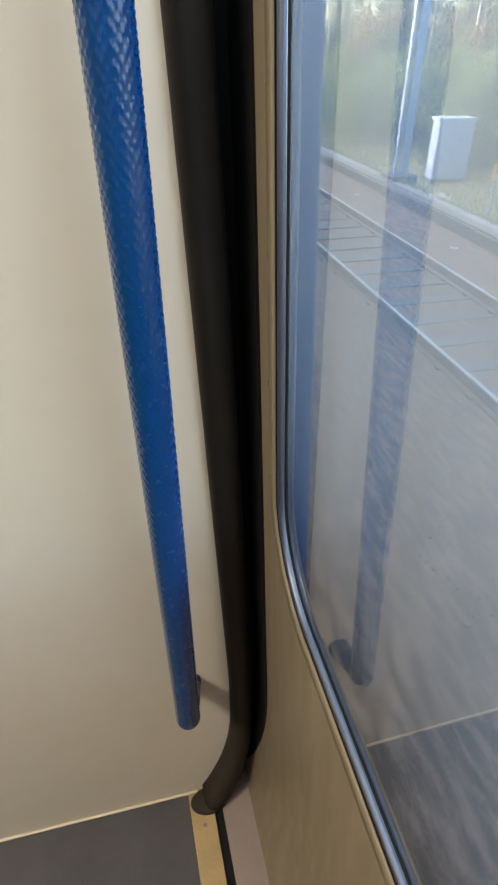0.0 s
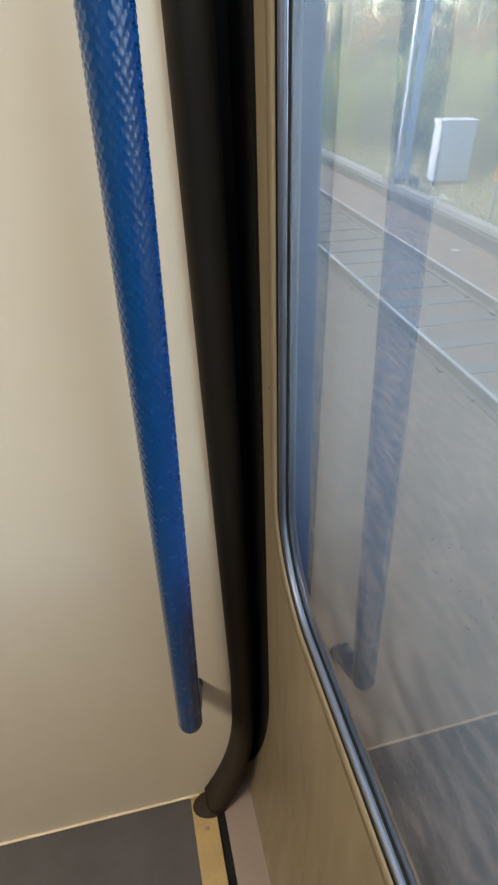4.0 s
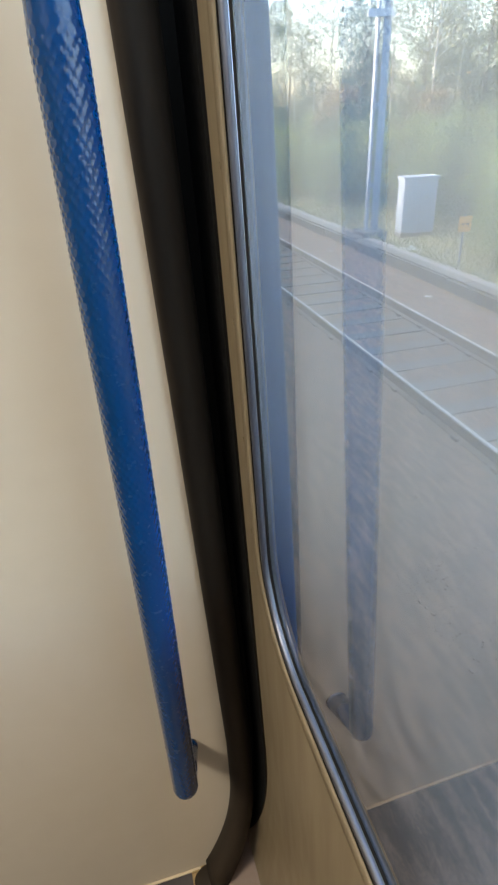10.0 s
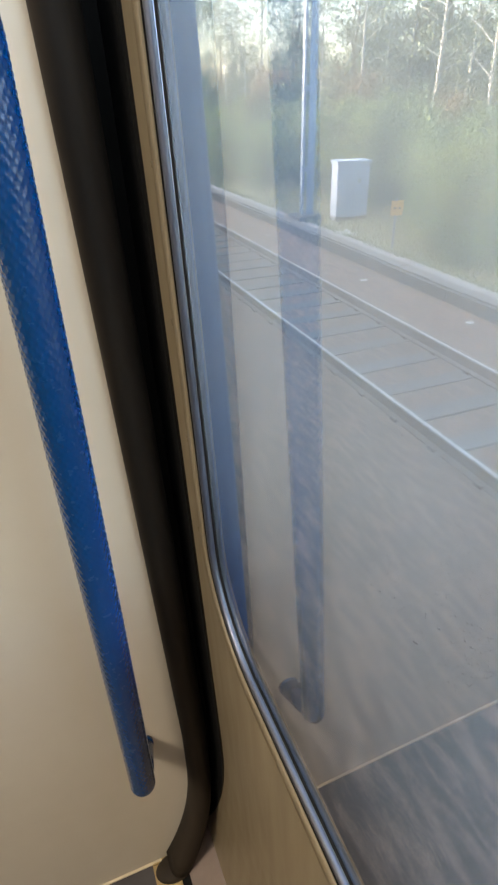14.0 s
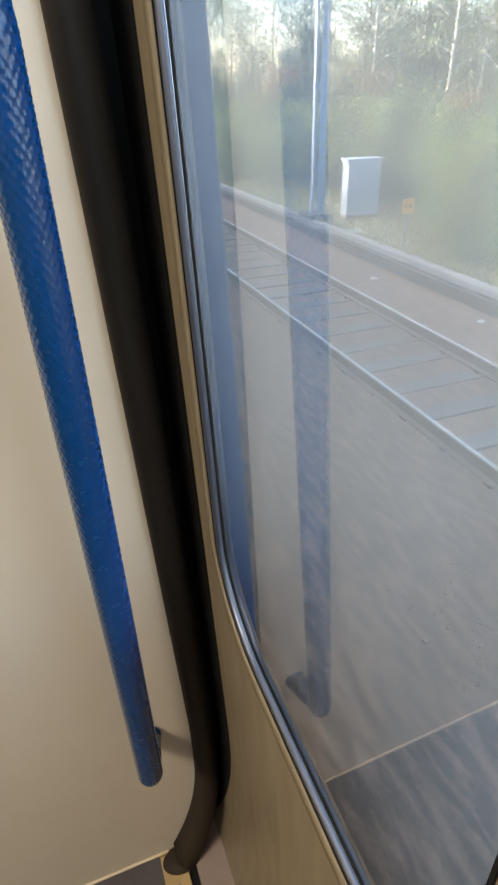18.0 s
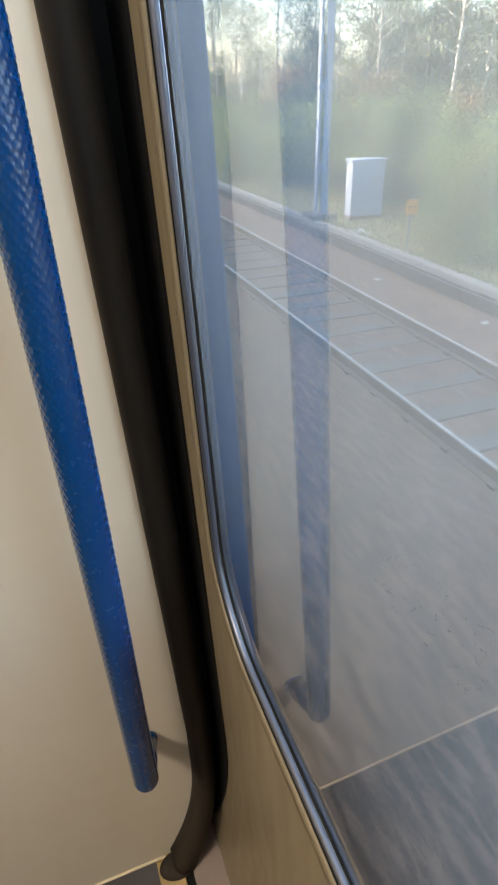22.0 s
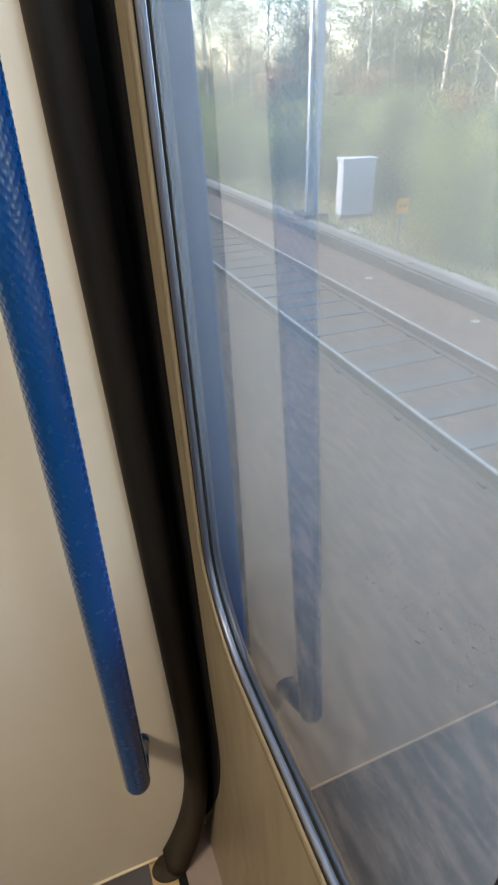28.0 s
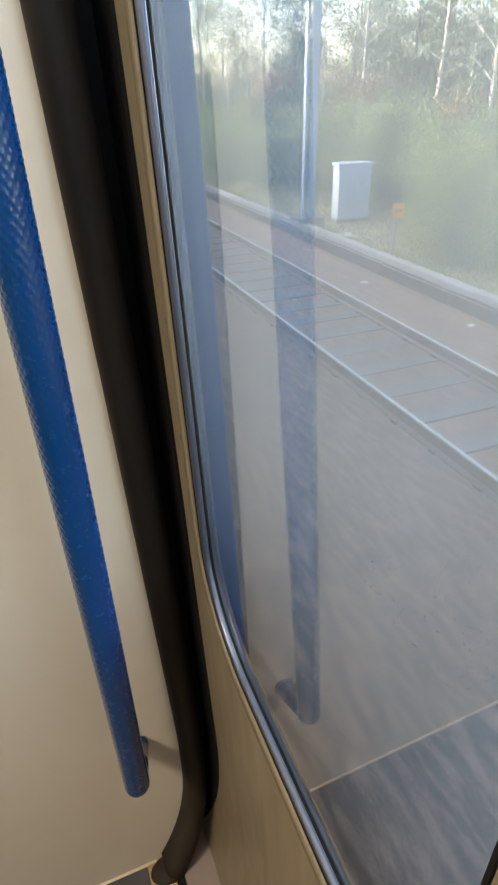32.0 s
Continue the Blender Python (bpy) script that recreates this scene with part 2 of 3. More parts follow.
# ---- building helpers ----
def part(name, bm, mat, parent=None, label="", smooth=False):
    """Links a bmesh as one mesh object, under a thing or a part if one is given."""
    me = bpy.data.meshes.new(name)
    bm.to_mesh(me)
    bm.free()
    for m in mat if isinstance(mat, (list, tuple)) else [mat]:
        me.materials.append(m)
    if smooth:
        me.polygons.foreach_set("use_smooth", [True] * len(me.polygons))
    ob = new(name, me)
    if parent:
        ob.parent = parent
    return tagged(ob, label)


def from_arrays(name, verts, faces, mat, parent=None, label="", smooth=False):
    me = bpy.data.meshes.new(name)
    me.from_pydata([tuple(v) for v in verts], [], [tuple(f) for f in faces])
    me.materials.append(mat)
    if smooth:
        me.polygons.foreach_set("use_smooth", [True] * len(me.polygons))
    ob = new(name, me)
    if parent:
        ob.parent = parent
    return tagged(ob, label)


def thing(name, label, category, place=(0, 0, 0), group="", kind=""):
    ob = new(name)
    ob.location = place
    return tagged(ob, label, category, group, kind)


def box_bm(x0, x1, y0, y1, z0, z1, bevel=0.0, bm=None):
    bm = bm or bmesh.new()
    made = bmesh.ops.create_cube(bm, size=1, matrix=Matrix.Translation(((x0 + x1) / 2, (y0 + y1) / 2, (z0 + z1) / 2)) @ Matrix.Diagonal((x1 - x0, y1 - y0, z1 - z0, 1)))
    if bevel:
        edges = {e for v in made["verts"] for e in v.link_edges}
        bmesh.ops.bevel(bm, geom=list(edges), offset=bevel, segments=2, affect="EDGES", profile=0.5)
    return bm


def rod_bm(a, b, r0, r1=None, seg=16, bm=None):
    bm = bm or bmesh.new()
    a, b = Vector(a), Vector(b)
    turn = (b - a).to_track_quat("Z", "Y").to_matrix().to_4x4()
    bmesh.ops.create_cone(bm, cap_ends=True, segments=seg, radius1=r0, radius2=r0 if r1 is None else r1, depth=(b - a).length,
                          matrix=Matrix.Translation((a + b) / 2) @ turn)
    return bm


def sweep_bm(path, section, closed_path=False, closed_section=True, bm=None):
    """Section points (out, side) carried along rows of (place, out, side)."""
    bm = bm or bmesh.new()
    rings = [[bm.verts.new(Vector(p) + Vector(o) * s[0] + Vector(q) * s[1]) for s in section] for p, o, q in path]
    k = len(section)
    pairs = list(zip(rings, rings[1:])) + ([(rings[-1], rings[0])] if closed_path else [])
    for a, b in pairs:
        for i in range(k if closed_section else k - 1):
            bm.faces.new((a[i], a[(i + 1) % k], b[(i + 1) % k], b[i]))
    if not closed_path and closed_section:
        bm.faces.new(list(reversed(rings[0])))
        bm.faces.new(rings[-1])
    bmesh.ops.recalc_face_normals(bm, faces=bm.faces)
    return bm


# ---- the vestibule ----
FLOOR_Z, CEIL_Z = -0.358, 1.74
RAIL_Z = -2.095
BED_Z = RAIL_Z - 0.165
LEAN = -0.031                      # the side leans inwards towards the roof
DOOR_X = 0.1214


def side_x(z, out=0.0):
    under = 0.27 * max(0.0, -z) ** 2      # the foot of the door tucks in
    return DOOR_X + LEAN * z - under + out


# floor, ceiling and the plain walls that close the space
tagged(part("floor", box_bm(-2.5, -0.014, -1.45, 0.0, FLOOR_Z - 0.05, FLOOR_Z), VINYL), "dark grey vinyl floor of the vestibule", "floor", kind="structure")
tagged(part("ceiling", box_bm(-2.5, 0.20, -1.45, 0.06, CEIL_Z, CEIL_Z + 0.04), CEILING), "pale ceiling panel over the vestibule", "ceiling", kind="structure")
tagged(part("wall_back", box_bm(-2.5, 0.15, -1.51, -1.45, FLOOR_Z, CEIL_Z), BULKHEAD), "plain blue-grey partition closing the vestibule", "wall", kind="structure")
tagged(part("wall_far", box_bm(-2.56, -2.5, -1.51, 0.06, FLOOR_Z, CEIL_Z), BULKHEAD), "plain blue-grey wall across the vestibule", "wall", kind="structure")


def gasket_x(z):
    """Where the black seal's inner edge stands on the partition: upright, then swept inwards to the floor."""
    x = 0.0705 - 0.0378 * max(z, -0.02)
    if z < -0.10:
        x -= 0.066 * min(1.0, (-0.10 - z) / 0.258) ** 2.2
    return x


def partition():
    bm = bmesh.new()
    zs = [CEIL_Z, 1.2, 0.6, 0.2, -0.02] + [-0.10 - 0.258 * i / 14 for i in range(15)]
    front, back = [], []
    for z in zs:
        front.append((bm.verts.new((-2.5, 0, z)), bm.verts.new((gasket_x(z) + 0.012, 0, z))))
        back.append((bm.verts.new((-2.5, 0.05, z)), bm.verts.new((gasket_x(z) + 0.012, 0.05, z))))
    for (a, b), (c, d) in zip(front, front[1:]):
        bm.faces.new((a, b, d, c))
    for (a, b), (c, d) in zip(back, back[1:]):
        bm.faces.new((a, c, d, b))
    for (a, b), (c, d), (e, f), (g, h) in zip(front, front[1:], back, back[1:]):
        bm.faces.new((b, f, h, d))
    bmesh.ops.recalc_face_normals(bm, faces=bm.faces)
    return tagged(part("wall_partition", bm, CREAM), "cream laminate partition beside the doorway", "wall", kind="structure")


partition()
tagged(part("baseboard", box_bm(-2.5, gasket_x(FLOOR_Z) - 0.002, -0.0055, -0.0005, FLOOR_Z + 0.001, FLOOR_Z + 0.0042, 0.0012), PALE),
       "thin pale strip along the foot of the partition", "trim", kind="structure")
foot_x = gasket_x(FLOOR_Z) - 0.002
part("end_clip", box_bm(foot_x - 0.016, foot_x - 0.003, -0.0085, -0.0058, FLOOR_Z + 0.001, FLOOR_Z + 0.0075, 0.001), THRESHOLD, bpy.data.objects["baseboard"], "small dull brass clip")


def seal():
    """The thick rubber strip between partition and door, swept inwards at its foot."""
    top = thing("door_seal", "thick black rubber seal between partition and door", "seal", (0.06, 0, FLOOR_Z))
    back = Matrix.Translation((-0.06, 0, -FLOOR_Z))
    zs = [1.72, 1.3, 0.9, 0.6, 0.3, 0.1, -0.02] + [-0.08 - 0.262 * i / 16 for i in range(17)]
    path = []
    for i, z in enumerate(zs):
        a, b = zs[max(i - 1, 0)], zs[min(i + 1, len(zs) - 1)]
        d = Vector((gasket_x(b) - gasket_x(a), 0, b - a)).normalized()
        out = Vector((-d.z, 0, d.x))
        fall = max(0.0, (-0.12 - z) / 0.24)
        path.append((Vector((gasket_x(z), -0.004 - 0.022 * fall, z)), out * (1.0 + 0.28 * fall), Vector((0, -1, 0))))
    wide = [(0.000, 0.000), (0.001, 0.012), (0.006, 0.019), (0.014, 0.0215), (0.022, 0.0195), (0.030, 0.0130), (0.037, 0.000), (0.041, -0.03), (0.0, -0.03)]
    bm = sweep_bm(path, wide)
    bmesh.ops.transform(bm, matrix=back, verts=bm.verts)
    part("strip", bm, RUBBER, top, smooth=True)
    bm = bmesh.new()
    bmesh.ops.create_uvsphere(bm, u_segments=24, v_segments=12, radius=1.0, matrix=Matrix.Translation((0.022, -0.024, FLOOR_Z + 0.003)) @ Matrix.Diagonal((0.034, 0.024, 0.010, 1)))
    bmesh.ops.transform(bm, matrix=back, verts=bm.verts)
    part("foot", bm, RUBBER, top, "rounded foot on the floor", smooth=True)


seal()

# threshold strips on the floor in the doorway
tagged(part("threshold_strip", box_bm(-0.014, 0.029, -1.45, 0.0, FLOOR_Z - 0.04, FLOOR_Z + 0.003, 0.0015), THRESHOLD), "worn tan edging strip along the door threshold", "threshold", kind="structure")
part("screw", rod_bm((0.008, -0.062, FLOOR_Z + 0.0025), (0.008, -0.062, FLOOR_Z + 0.0045), 0.004, 0.003, 12), SILL_PLATE, bpy.data.objects["threshold_strip"])
tagged(part("threshold_groove", box_bm(0.029, 0.044, -1.45, 0.02, FLOOR_Z - 0.05, FLOOR_Z - 0.004), SEAL), "dark groove in the door threshold", "threshold", kind="structure")
tagged(part("threshold_plate", box_bm(0.044, 0.2, -1.45, 0.06, FLOOR_Z - 0.05, FLOOR_Z, 0.002), SILL_PLATE), "worn brownish sill plate under the door", "threshold", kind="structure")


# ---- the door with its window ----
WY0, WY1, WZ0, WZ1, WR = -0.545, -0.0885, 0.3235, 1.36, 0.105


def ring(off=0.0, n=12):
    """Rows of (y, z, normal y, normal z) round the window's edge, moved inwards by off."""
    out = []
    for cy, cz, a0 in ((WY1 - WR, WZ0 + WR, -90), (WY1 - WR, WZ1 - WR, 0), (WY0 + WR, WZ1 - WR, 90), (WY0 + WR, WZ0 + WR, 180)):
        for i in range(n + 1):
            a = radians(a0 + 90 * i / n)
            out.append((cy + (WR - off) * math.cos(a), cz + (WR - off) * math.sin(a), math.cos(a), math.sin(a)))
    return out


def leaf_bm(y0, y1, hole, thick=0.016):
    bm = bmesh.new()
    z0, z1 = FLOOR_Z + 0.001, CEIL_Z - 0.01
    outer = [bm.verts.new((0, y, z)) for y, z in ((y0, z0), (y1, z0), (y1, z1), (y0, z1))]
    edges = [bm.edges.new((outer[i], outer[(i + 1) % 4])) for i in range(4)]
    if hole:
        inner = [bm.verts.new((0, y, z)) for y, z, _, _ in ring(0.0003)]
        edges += [bm.edges.new((inner[i], inner[(i + 1) % len(inner)])) for i in range(len(inner))]
        bmesh.ops.triangle_fill(bm, use_beauty=True, edges=edges)
    else:
        bm.faces.new(outer)
    for z in (0.0, -0.06, -0.12, -0.18, -0.24, -0.30):
        bmesh.ops.bisect_plane(bm, geom=[*bm.verts, *bm.edges, *bm.faces], plane_co=(0, 0, z), plane_no=(0, 0, 1))
    faces = list(bm.faces)
    made = bmesh.ops.extrude_face_region(bm, geom=faces)
    moved = [v for v in made["geom"] if isinstance(v, bmesh.types.BMVert)]
    for v in bm.verts:
        v.co.x = side_x(v.co.z, 0.0)
    for v in moved:
        v.co.x += thick
    bmesh.ops.recalc_face_normals(bm, faces=bm.faces)
    return bm


def ring_sweep(off, section):
    path = []
    for y, z, ny, nz in ring(off):
        path.append(((side_x(z), y, z), (-1, 0, LEAN), (0, -ny, -nz)))
    return sweep_bm(path, section, closed_path=True)


def door():
    top = thing("door_1", "cream coach door leaf with a tall round-cornered window", "door", (0.13, -0.3, FLOOR_Z), kind="structure")
    m = Matrix.Translation((-0.13, 0.3, -FLOOR_Z))

    def put(name, bm, mat, label="", smooth=False, under=top):
        bmesh.ops.transform(bm, matrix=m, verts=bm.verts)
        return part(name, bm, mat, under, label, smooth)

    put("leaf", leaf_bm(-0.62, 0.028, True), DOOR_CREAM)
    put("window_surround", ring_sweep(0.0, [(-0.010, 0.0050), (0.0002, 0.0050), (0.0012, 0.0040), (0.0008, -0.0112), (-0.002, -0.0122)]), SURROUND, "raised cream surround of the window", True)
    put("outer_seal", ring_sweep(0.0, [(-0.012, 0.0051), (-0.001, 0.0051), (-0.001, 0.0057), (-0.012, 0.0057)]), SEAL, "thin black seal round the window")
    bead = [(-0.0050 + 0.0035 * math.sin(a), 0.0092 + 0.0035 * math.cos(a)) for a in [math.tau * i / 14 for i in range(14)]]
    put("window_trim", ring_sweep(0.0, bead), ALU, "bright metal beading round the window", True)
    put("inner_seal", ring_sweep(0.0, [(-0.014, 0.0120), (-0.0075, 0.0120), (-0.0078, 0.0130), (-0.0092, 0.0142), (-0.014, 0.0142)]), SEAL, "black inner seal of the window")
    # Black strip laid over the leaf to paint the shaded gap beside the seal.
    bm = bmesh.new()
    rows = []
    for k in range(25):
        z = CEIL_Z - 0.02 if k == 0 else 0.06 - 0.405 * (k - 1) / 23
        s = min(1.0, max(0.0, (-0.01 - z) / 0.335))
        y = -0.0448 + 0.0723 * s ** 2.0
        rows.append([bm.verts.new((side_x(z) + d, q, z)) for d, q in ((-0.003, y), (-0.003, 0.0278), (0.002, 0.0278), (0.002, y))])
    for a, b in zip(rows, rows[1:]):
        for i in range(4):
            bm.faces.new((a[i], a[(i + 1) % 4], b[(i + 1) % 4], b[i]))
    bmesh.ops.recalc_face_normals(bm, faces=bm.faces)
    put("gap_shade", bm, SEAL, "black strip painting the shaded gap along the hinge side of the leaf")
    bm = bmesh.new()
    a = [bm.verts.new((side_x(z, 0.0092), y, z)) for y, z, _, _ in ring(0.012)]
    b = [bm.verts.new((side_x(z, 0.0140), y, z)) for y, z, _, _ in ring(0.012)]
    bm.faces.new(a).material_index = 0
    bm.faces.new(list(reversed(b))).material_index = 1
    for i in range(len(a)):
        j = (i + 1) % len(a)
        bm.faces.new((a[i], b[i], b[j], a[j])).material_index = 1
    bmesh.ops.recalc_face_normals(bm, faces=bm.faces)
    pane = put("pane", bm, [GLASS, CLEAR], "dusty window glass with faint smears and painted haze above")
    pane.visible_shadow = False
    bm = box_bm(0.0, 0.009, -0.6195, -0.4702, 0.05, CEIL_Z - 0.03, 0.0015)
    for v in bm.verts:
        v.co.x += DOOR_X + LEAN * v.co.z - 0.003
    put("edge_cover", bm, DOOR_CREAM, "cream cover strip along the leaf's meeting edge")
    bm = box_bm(-0.0003, 0.008, -0.4700, -0.4680, 0.05, CEIL_Z - 0.03)
    for v in bm.verts:
        v.co.x += DOOR_X + LEAN * v.co.z - 0.003
    put("edge_seal", bm, SEAL, "thin black edging")
    for y, z in [(-0.0752, 0.7747 + 0.118 * k) for k in range(4)] + [(-0.0752, 0.6573), (-0.0752, 0.5446), (-0.0752, 0.4357), (-0.1049, 0.3535)]:
        x = side_x(z)
        bm = rod_bm((x + 0.002, y, z), (x - 0.0012, y, z), 0.0032, 0.0022, 12)
        put("screw", bm, DOOR_CREAM)
    return top


door()
leaf2 = thing("door_2", "plain cream coach door leaf beside the windowed one", "door", (0.13, -1.0, FLOOR_Z), kind="structure")
bm = leaf_bm(-1.45, -0.632, False)
bmesh.ops.transform(bm, matrix=Matrix.Translation((-0.13, 1.0, -FLOOR_Z)), verts=bm.verts)
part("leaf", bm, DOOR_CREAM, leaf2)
bm = box_bm(0.118, 0.15, -0.632, -0.62, FLOOR_Z + 0.01, CEIL_Z - 0.02)
bmesh.ops.transform(bm, matrix=Matrix.Translation((-0.13, 1.0, -FLOOR_Z)), verts=bm.verts)
for v in bm.verts:
    v.co.x += LEAN * (v.co.z + FLOOR_Z)
part("edge_seal", bm, SEAL, leaf2, "black rubber edge seal")

# the coach's outer side beyond the doorway, standing proud of the door
bm = box_bm(0.150, 0.1860, -0.02, 48.0, FLOOR_Z - 0.6, CEIL_Z + 0.1, 0.004)
for v in bm.verts:
    v.co.x += 1.15 * LEAN * v.co.z
# Unseen coach shell, run far ahead so that it shades the track.
tagged(part("coach_roof", box_bm(-2.78, 0.16, -9.0, 48.0, CEIL_Z + 0.1, CEIL_Z + 0.45, 0.16), BODY_BLUE), "unseen dark blue coach roof, lengthened to shade the track", "coach roof", kind="structure")
tagged(part("coach_side_far", box_bm(-2.80, -2.70, -9.0, 48.0, FLOOR_Z - 0.6, CEIL_Z + 0.1, 0.004), BODY_BLUE), "unseen dark blue far side of the coach, lengthened to shade the track", "coach side", kind="structure")
# Out of view; reaches down to keep sun off the ballast.
tagged(part("underframe_sun_block", box_bm(-2.69, 0.12, -9.0, 48.0, BED_Z + 0.12, FLOOR_Z - 0.06, 0.02), RUBBER), "unseen dark coach underframe, deepened to block low sun", "underframe", kind="structure")
bm2 = box_bm(0.150, 0.1860, -9.0, -1.47, FLOOR_Z - 0.6, CEIL_Z + 0.1, 0.004)
for v in bm2.verts:
    v.co.x += 1.15 * LEAN * v.co.z
tagged(part("coach_side_rear", bm2, BODY_BLUE), "plain dark blue side of the coach behind the doorway", "coach side", kind="structure")
for y in (-9.03, 48.0):
    tagged(part("coach_end", box_bm(-2.79, 0.17, y, y + 0.03, FLOOR_Z - 0.6, CEIL_Z + 0.1), BODY_BLUE), "plain dark blue end of the coach", "coach end", kind="structure")
tagged(part("coach_side", bm, BODY_BLUE), "dark blue painted outer side of the coach by the doorway", "coach side", kind="structure")
# Added pillar, blackened so the gap behind the seal stays in shade.
bm = box_bm(0.10, 0.16, 0.03, 0.09, FLOOR_Z - 0.3, CEIL_Z + 0.04)
for v in bm.verts:
    v.co.x += LEAN * v.co.z
tagged(part("door_pillar", bm, SEAL), "door pillar behind the seal, blackened for the shaded gap", "pillar", kind="structure")


# ---- the handrail ----
def handrail():
    top = thing("handrail", "blue knurled grab rail on the cream partition", "handrail", (0, -0.0663, 0))
    top.rotation_euler.y = -0.0020      # it leans a touch away from the door
    radius, length, cols, rows_up = 0.0172, 1.25, 216, 900
    rise, turns = 0.0100, 18
    z_low, z_end = 0.0165, 0.870
    verts, faces = [], []
    for j in range(rows_up + 1):
        z = z_low + (length - 2 * z_low) * j / rows_up
        fade = max(0.0, min(1.0, 0.20 + (z - z_low) / 0.6, (z - z_low) / 0.02, (z_end - z) / 0.02))
        coat = 0.0011 * min(1.0, max(0.0, (z - 0.10) / 0.45)) * min(1.0, max(0.0, (z_end - z) / 0.02))   # the knurled sleeve thickens upwards
        for i in range(cols):
            a = math.tau * i / cols
            u, w = a * turns / math.tau, z / rise
            dome = 0.5 + 0.25 * math.cos(math.tau * (u + w)) + 0.25 * math.cos(math.tau * (u - w))
            r = radius + coat + 0.00056 * fade * (dome ** 2.0 - 0.3)
            verts.append((r * math.cos(a), r * math.sin(a), z))
    for j in range(rows_up):
        for i in range(cols):
            k = (i + 1) % cols
            faces.append((j * cols + i, j * cols + k, (j + 1) * cols + k, (j + 1) * cols + i))
    from_arrays("bar", verts, faces, BLUE, top, smooth=True)
    for z, s in ((z_low, -1), (length - z_low, 1)):
        bm = bmesh.new()
        bmesh.ops.create_uvsphere(bm, u_segments=32, v_segments=16, radius=radius, matrix=Matrix.Translation((0, 0, z)))
        bmesh.ops.delete(bm, geom=[v for v in bm.verts if (v.co.z - z) * s < -1e-4], context="VERTS")
        part("end_cap", bm, BLUE, top, smooth=True)
    for z in (0.017, length - 0.017):
        bm = rod_bm((0, 0.002, z), (0.011, 0.0600, z - 0.017), 0.0160, 0.0160, 28)
        foot = part("bracket", bm, BLUE, top, "short blue stand-off", True)
        bm = rod_bm((0.011, 0.0597, z - 0.017), (0.0115, 0.0662, z - 0.018), 0.0164, 0.0168, 28)
        part("wall_flange", bm, BLUE, foot, "round flange on the partition", True)


handrail()

# the lamp in the ceiling
lamp = thing("ceiling_light", "warm white rectangular ceiling light", "ceiling light", (LAMP_X, LAMP_Y, CEIL_Z))
part("frame", box_bm(-0.18, 0.18, -0.28, 0.28, -0.014, 0.0, 0.003), ALU, lamp)
part("diffuser", box_bm(-0.165, 0.165, -0.26, 0.26, -0.022, -0.0145, 0.003), DIFFUSER, lamp)


# ---- the railway outside ----
RAIL_NEAR, GAUGE = 3.46, 1.505
rng = random.Random(7)


def ground_z(x, y):
    """The lie of the land: a flat ballast bed, a shallow cess, then a verge that rises to the wood."""
    n = noise.noise((x * 0.35, y * 0.35, 0.3)) * 0.12 + noise.noise((x * 1.3, y * 1.3, 4.0)) * 0.04
    if x < 6.48:
        lift = 0.05 if x < 3.36 or 5.07 < x < 6.1 else 0.003
        return BED_Z + lift + 0.02 * noise.noise((x * 0.8, y * 0.5, 2.0))
    if x < 7.2:
        return BED_Z + 0.16 + n * 0.2 * (x - 6.48)
    if x < 7.9:
        return BED_Z + 0.16 - 0.44 * (x - 7.2) / 0.7 + n * (0.14 + 0.86 * (x - 7.2) / 0.7)
    return BED_Z - 0.28 + n + min((x - 7.5) * 0.06, 0.5)


def ground():
    xs = [-400, -60, -8, -2] + [0.25 * i for i in range(0, 26)] + [6.46, 6.54, 6.8, 7.0, 7.2, 7.5, 7.7, 7.9] + [8 + 1.0 * i for i in range(12)] + [22, 28, 40, 70, 150, 400]
    ys = [-60, -20, -8, -4] + [-3 + 0.5 * i for i in range(70)] + [34 + 2 * i for i in range(30)] + [110, 150, 220, 400, 900]
    verts = [(x, y, ground_z(x, y) - 0.02) for y in ys for x in xs]
    faces = [(j * len(xs) + i, j * len(xs) + i + 1, (j + 1) * len(xs) + i + 1, (j + 1) * len(xs) + i) for j in range(len(ys) - 1) for i in range(len(xs) - 1)]
    ob = from_arrays("ground", verts, faces, BALLAST, smooth=True)
    ob.data.materials.append(EARTH)
    ob.data.materials.append(GRAVEL)
    for p in ob.data.polygons:
        if not -3 < p.center.x < 7.6:
            p.material_index = 1
        elif p.center.x > 6.5:
            p.material_index = 2
    tagged(ob, "brown-grey ballast bed beside a grassy railway verge", "ground", kind="structure")


ground()


def chips(name, count, box, size, mat, label):
    """Loose stones strewn over the bed, one joined mesh."""
    base = np.array([(1, 0, 0), (-1, 0, 0), (0, 1, 0), (0, -1, 0), (0, 0, 1), (0, 0, -1)], float)
    tri = [(0, 2, 4), (2, 1, 4), (1, 3, 4), (3, 0, 4), (2, 0, 5), (1, 2, 5), (3, 1, 5), (0, 3, 5)]
    r = np.random.RandomState(3)
    verts, faces = [], []
    for k in range(count):
        x, y = r.uniform(box[0], box[1]), box[2] + (box[3] - box[2]) * r.uniform() ** 1.8
        s = size * r.uniform(0.5, 1.3)
        q = Euler(r.uniform(0, 6, 3)).to_matrix()
        v = (base * r.uniform(0.6, 1.2, (6, 1)) * s) @ np.array(q)
        v[:, 2] *= 0.55
        v += (x, y, ground_z(x, y) - 0.018 + s * 0.1)
        faces += [(a + 6 * k, b + 6 * k, c + 6 * k) for a, b, c in tri]
        verts.append(v)
    ob = from_arrays(name, np.concatenate(verts), faces, mat)
    return tagged(ob, label, "stones", kind="stuff")


